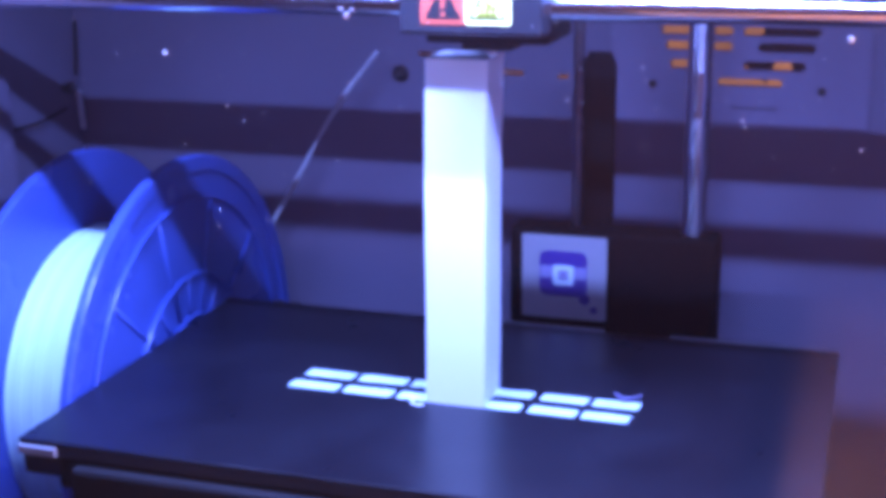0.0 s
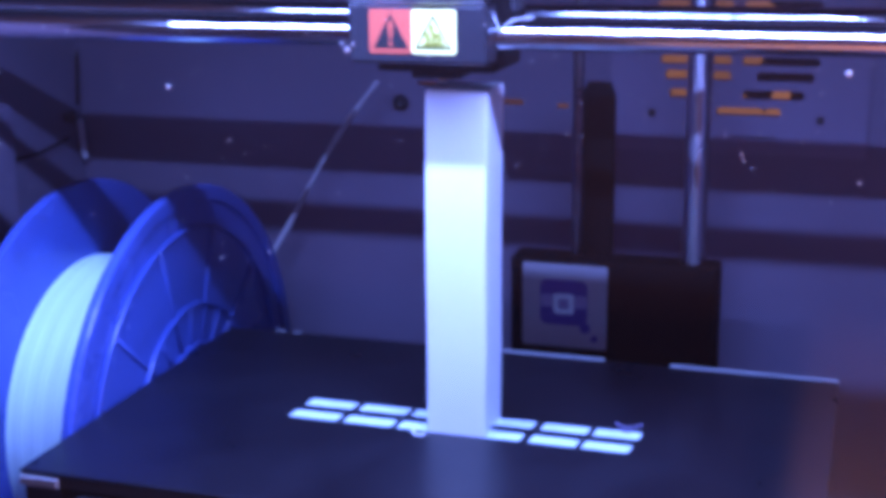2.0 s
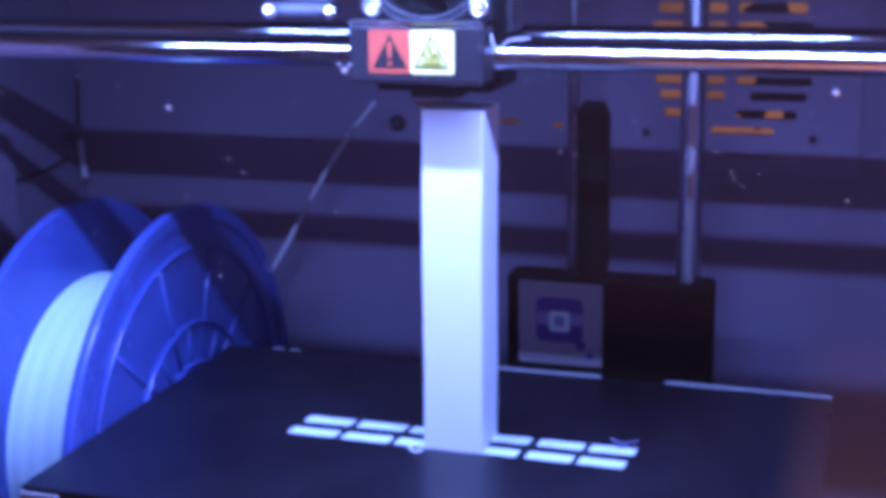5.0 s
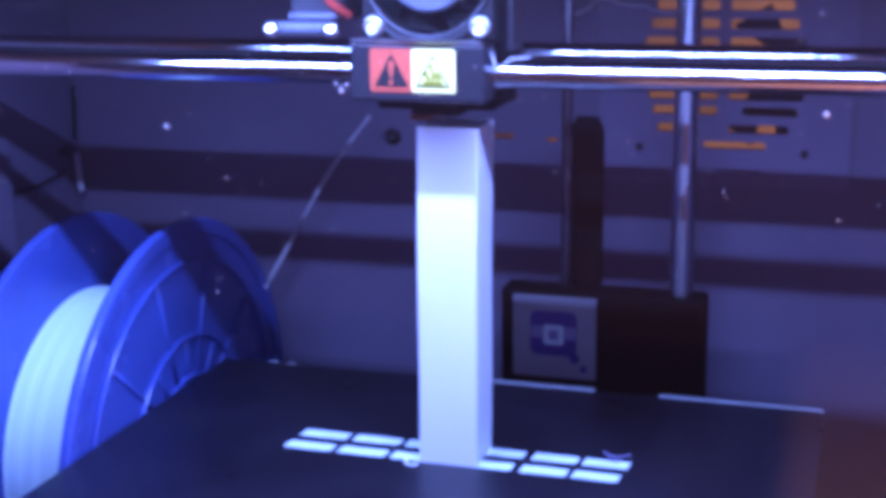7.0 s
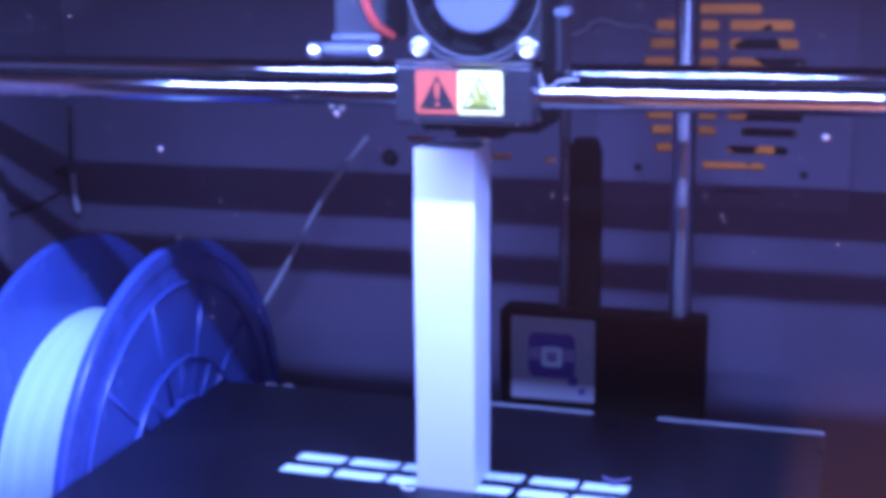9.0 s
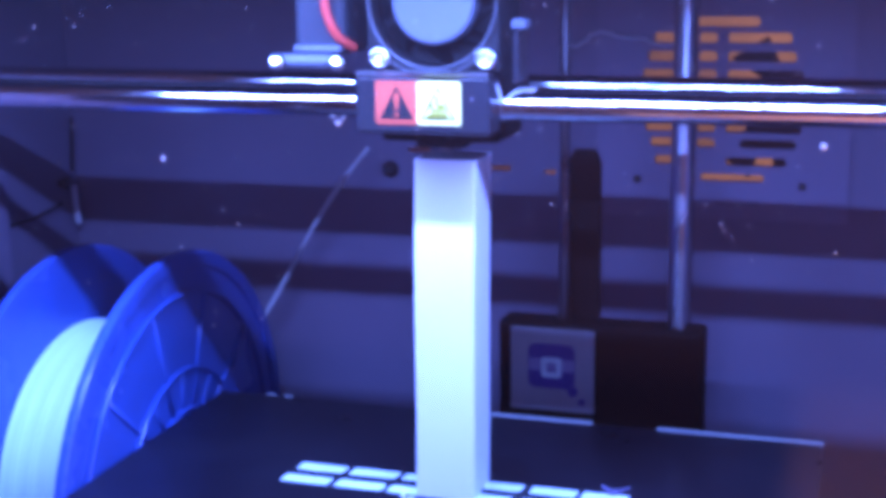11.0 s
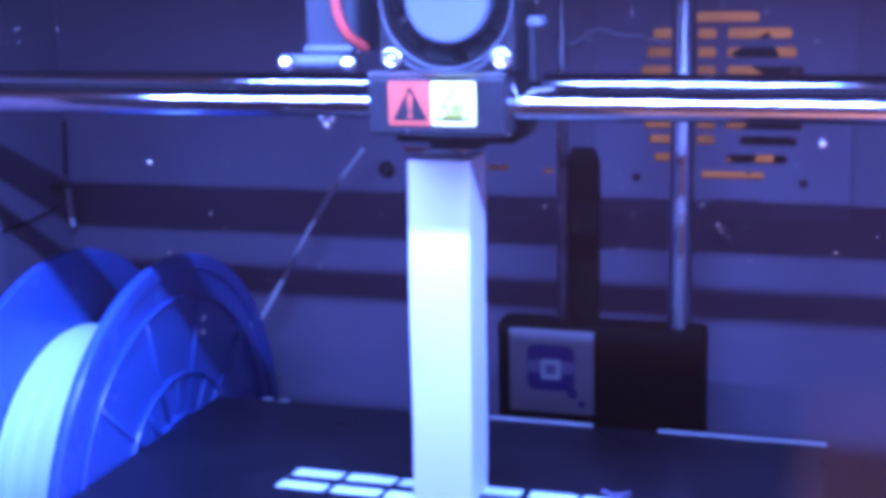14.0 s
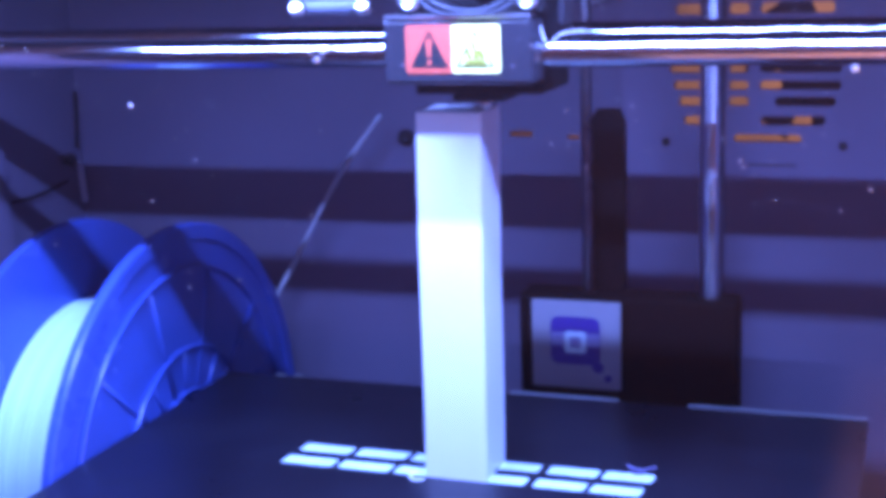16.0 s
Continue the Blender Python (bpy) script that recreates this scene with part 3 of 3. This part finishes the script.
part("side_bracket", box(0.0262, 0.0278, 0.004, 0.016, 0.0060, 0.0235, 0.0003, 1), BLACK, head)
part("bracket_tip", box(0.0258, 0.0302, 0.003, 0.010, 0.0212, 0.0240, 0.0006, 1), GREY_HUB, head)
part("wire", tube(curve_points([(0.0215, 0.004, 0.0055), (0.0240, 0.002, 0.0010), (0.0275, 0.002, 0.0035), (0.033, 0.004, 0.0042)], 8), 0.0002, 6), CABLE, head, "thin pale wire", smooth=True)

# ---- small things on walls ----
feed = part("feed_tube", tube(curve_points([(-0.2195, 0.157, 0.100), (-0.2200, 0.157, 0.088), (-0.2210, 0.157, 0.075)], 6), 0.0009, 8), SOOT, smooth=True)
tagged(feed, "dark cable running down the corner of the case", "cable")
stub = part("corner_tube", tube(curve_points([(-0.2205, 0.157, 0.0680), (-0.2200, 0.157, 0.0590), (-0.2196, 0.157, 0.0545), (-0.2192, 0.157, 0.0500)], 6), 0.0014, 8), CABLE, smooth=True)
tagged(stub, "short pale tube in the corner above the spool", "tube")
clip = part("cable_clip", lathe([(0.0, 0.0), (0.0016, 0.0004), (0.0024, 0.0016), (0.0024, 0.0040), (0.0032, 0.0040), (0.0032, 0.0052)], "x", (XL + 0.0002, 0.150, 0.0700), 16), BLACK, smooth=True)
tagged(clip, "small dark cable clip on the side wall", "clip")
lead = part("wall_wire", tube(curve_points([(XL + 0.002, 0.109, 0.0582), (XL + 0.004, 0.122, 0.0586), (XL + 0.003, 0.134, 0.0592), (XL + 0.003, 0.148, 0.0610)], 6), 0.0007, 6), SOOT, smooth=True)
tagged(lead, "thin dark wire across the side wall", "wire")
bracket = part("side_panel", box(XL - 0.0001, XL + 0.005, 0.020, 0.1045, 0.0300, 0.0835, 0.0015, 2), PANEL)
tagged(bracket, "raised grey panel on the side wall behind the spool", "panel")
curl = part("filament_curl", tube(curve_points([(-0.0030, 0.0012, 0.0004), (-0.0042, -0.0016, 0.0005), (-0.0030, -0.0038, 0.0005), (-0.0008, -0.0044, 0.0005), (0.0006, -0.0030, 0.0005)], 6), 0.0004, 6), WHITE_PLA, smooth=True)
tagged(curl, "small curl of white filament at the foot of the tower", "filament scrap")
for pts in (((0.0570, 0.0235, 0.0003), (0.0600, 0.0205, 0.0003), (0.0630, 0.0205, 0.0003), (0.0660, 0.0240, 0.0003)), ((0.0598, 0.0172, 0.0003), (0.0615, 0.0160, 0.0003), (0.0640, 0.0170, 0.0003))):
    scrap = part("plastic_scrap", tube(curve_points(pts, 5), 0.0003, 6), PALE, smooth=True)
    tagged(scrap, "thin pale plastic scrap stuck on the sheet", "plastic scrap", "scraps on the sheet")

jag = random.Random(9)
run = curve_points([(0.0114, YB - 0.004, 0.1325), (0.0160, YB - 0.004, 0.1345), (0.0215, YB - 0.004, 0.1358), (0.0245, YB - 0.004, 0.1392), (0.0285, YB - 0.004, 0.1402),
                    (0.0350, YB - 0.004, 0.1390), (0.0440, YB - 0.004, 0.1378), (0.0520, YB - 0.004, 0.1352), (0.0600, YB - 0.003, 0.1352)], 3)
cab = part("thin_cable", tube([p + Vector((0, 0, jag.uniform(-0.0008, 0.0008))) for p in run], 0.0006, 6), CABLE, smooth=True)
tagged(cab, "thin pale cable along the back wall", "cable")

rnd = random.Random(4)
b = bmesh.new()
for i in range(190):
    x = rnd.uniform(-0.09, 0.15)
    z = rnd.uniform(0.080, 0.17) if x < 0.05 else rnd.uniform(0.100, 0.17)
    r = 0.00012 + 0.00020 * rnd.random() ** 5
    s = bmesh.new()
    bmesh.ops.create_icosphere(s, subdivisions=1, radius=r)
    for v in s.verts:
        v.co = Vector((v.co.x * rnd.uniform(0.7, 1.5) + x, v.co.y * 0.4 + YF + 0.0018, v.co.z * rnd.uniform(0.7, 1.5) + z))
    join(b, s)
for x, z, r in ((-0.0353, 0.1229, 0.0006), (0.0125, 0.1331, 0.0007), (0.0140, 0.1345, 0.0004), (0.0112, 0.1347, 0.0004), (0.1256, 0.1306, 0.0007)):
    s = bmesh.new()
    bmesh.ops.create_icosphere(s, subdivisions=2, radius=r)
    for v in s.verts:
        v.co = Vector((v.co.x + x, v.co.y * 0.4 + YF + 0.0018, v.co.z + z))
    join(b, s)
dust = part("dust_specks", b, DUST)
tagged(dust, "pale dust specks on the clear door", "dust", kind="stuff")


# ---- motion ----
HEAD_ROWS = [
    (0, 0.0237, -0.0274), (0.5, 0.0241, -0.0159), (1, 0.0195, -0.0193), (1.5, 0.0073, -0.0151), (2, 0.0065, -0.0224),
    (2.5, 0.0093, -0.0274), (3, 0.0198, -0.0273), (3.5, 0.0247, -0.0239), (4, 0.0236, -0.0195), (4.5, 0.0142, -0.0177),
    (5, 0.0065, -0.0203), (5.5, 0.0048, -0.0231), (6, 0.0061, -0.0244), (6.5, 0.0102, -0.0252), (7, 0.0087, -0.0217),
    (7.5, 0.0087, -0.0169), (8, 0.0128, -0.0162), (8.5, 0.0188, -0.0174), (9, 0.0230, -0.0193), (9.5, 0.0228, -0.0235),
    (10, 0.0157, -0.0247), (10.5, 0.0089, -0.0223), (11, 0.0110, -0.0211), (11.5, 0.0191, -0.0240), (12, 0.0144, -0.0182),
    (12.5, 0.0123, -0.0239), (13, 0.0195, -0.0210), (13.5, 0.0116, -0.0215), (14, 0.0178, -0.0219), (14.5, 0.0134, -0.0192),
    (15, 0.0132, -0.0248), (15.5, 0.0149, -0.0273), (16, 0.0232, -0.0258),
]


def motions():
    walk(head, [(t, pose(x, y, RZ + 0.0003)) for t, x, y in HEAD_ROWS])
    walk(gantry, [(t, pose(0, y + 0.0292, RZ)) for t, x, y in HEAD_ROWS])


motions()
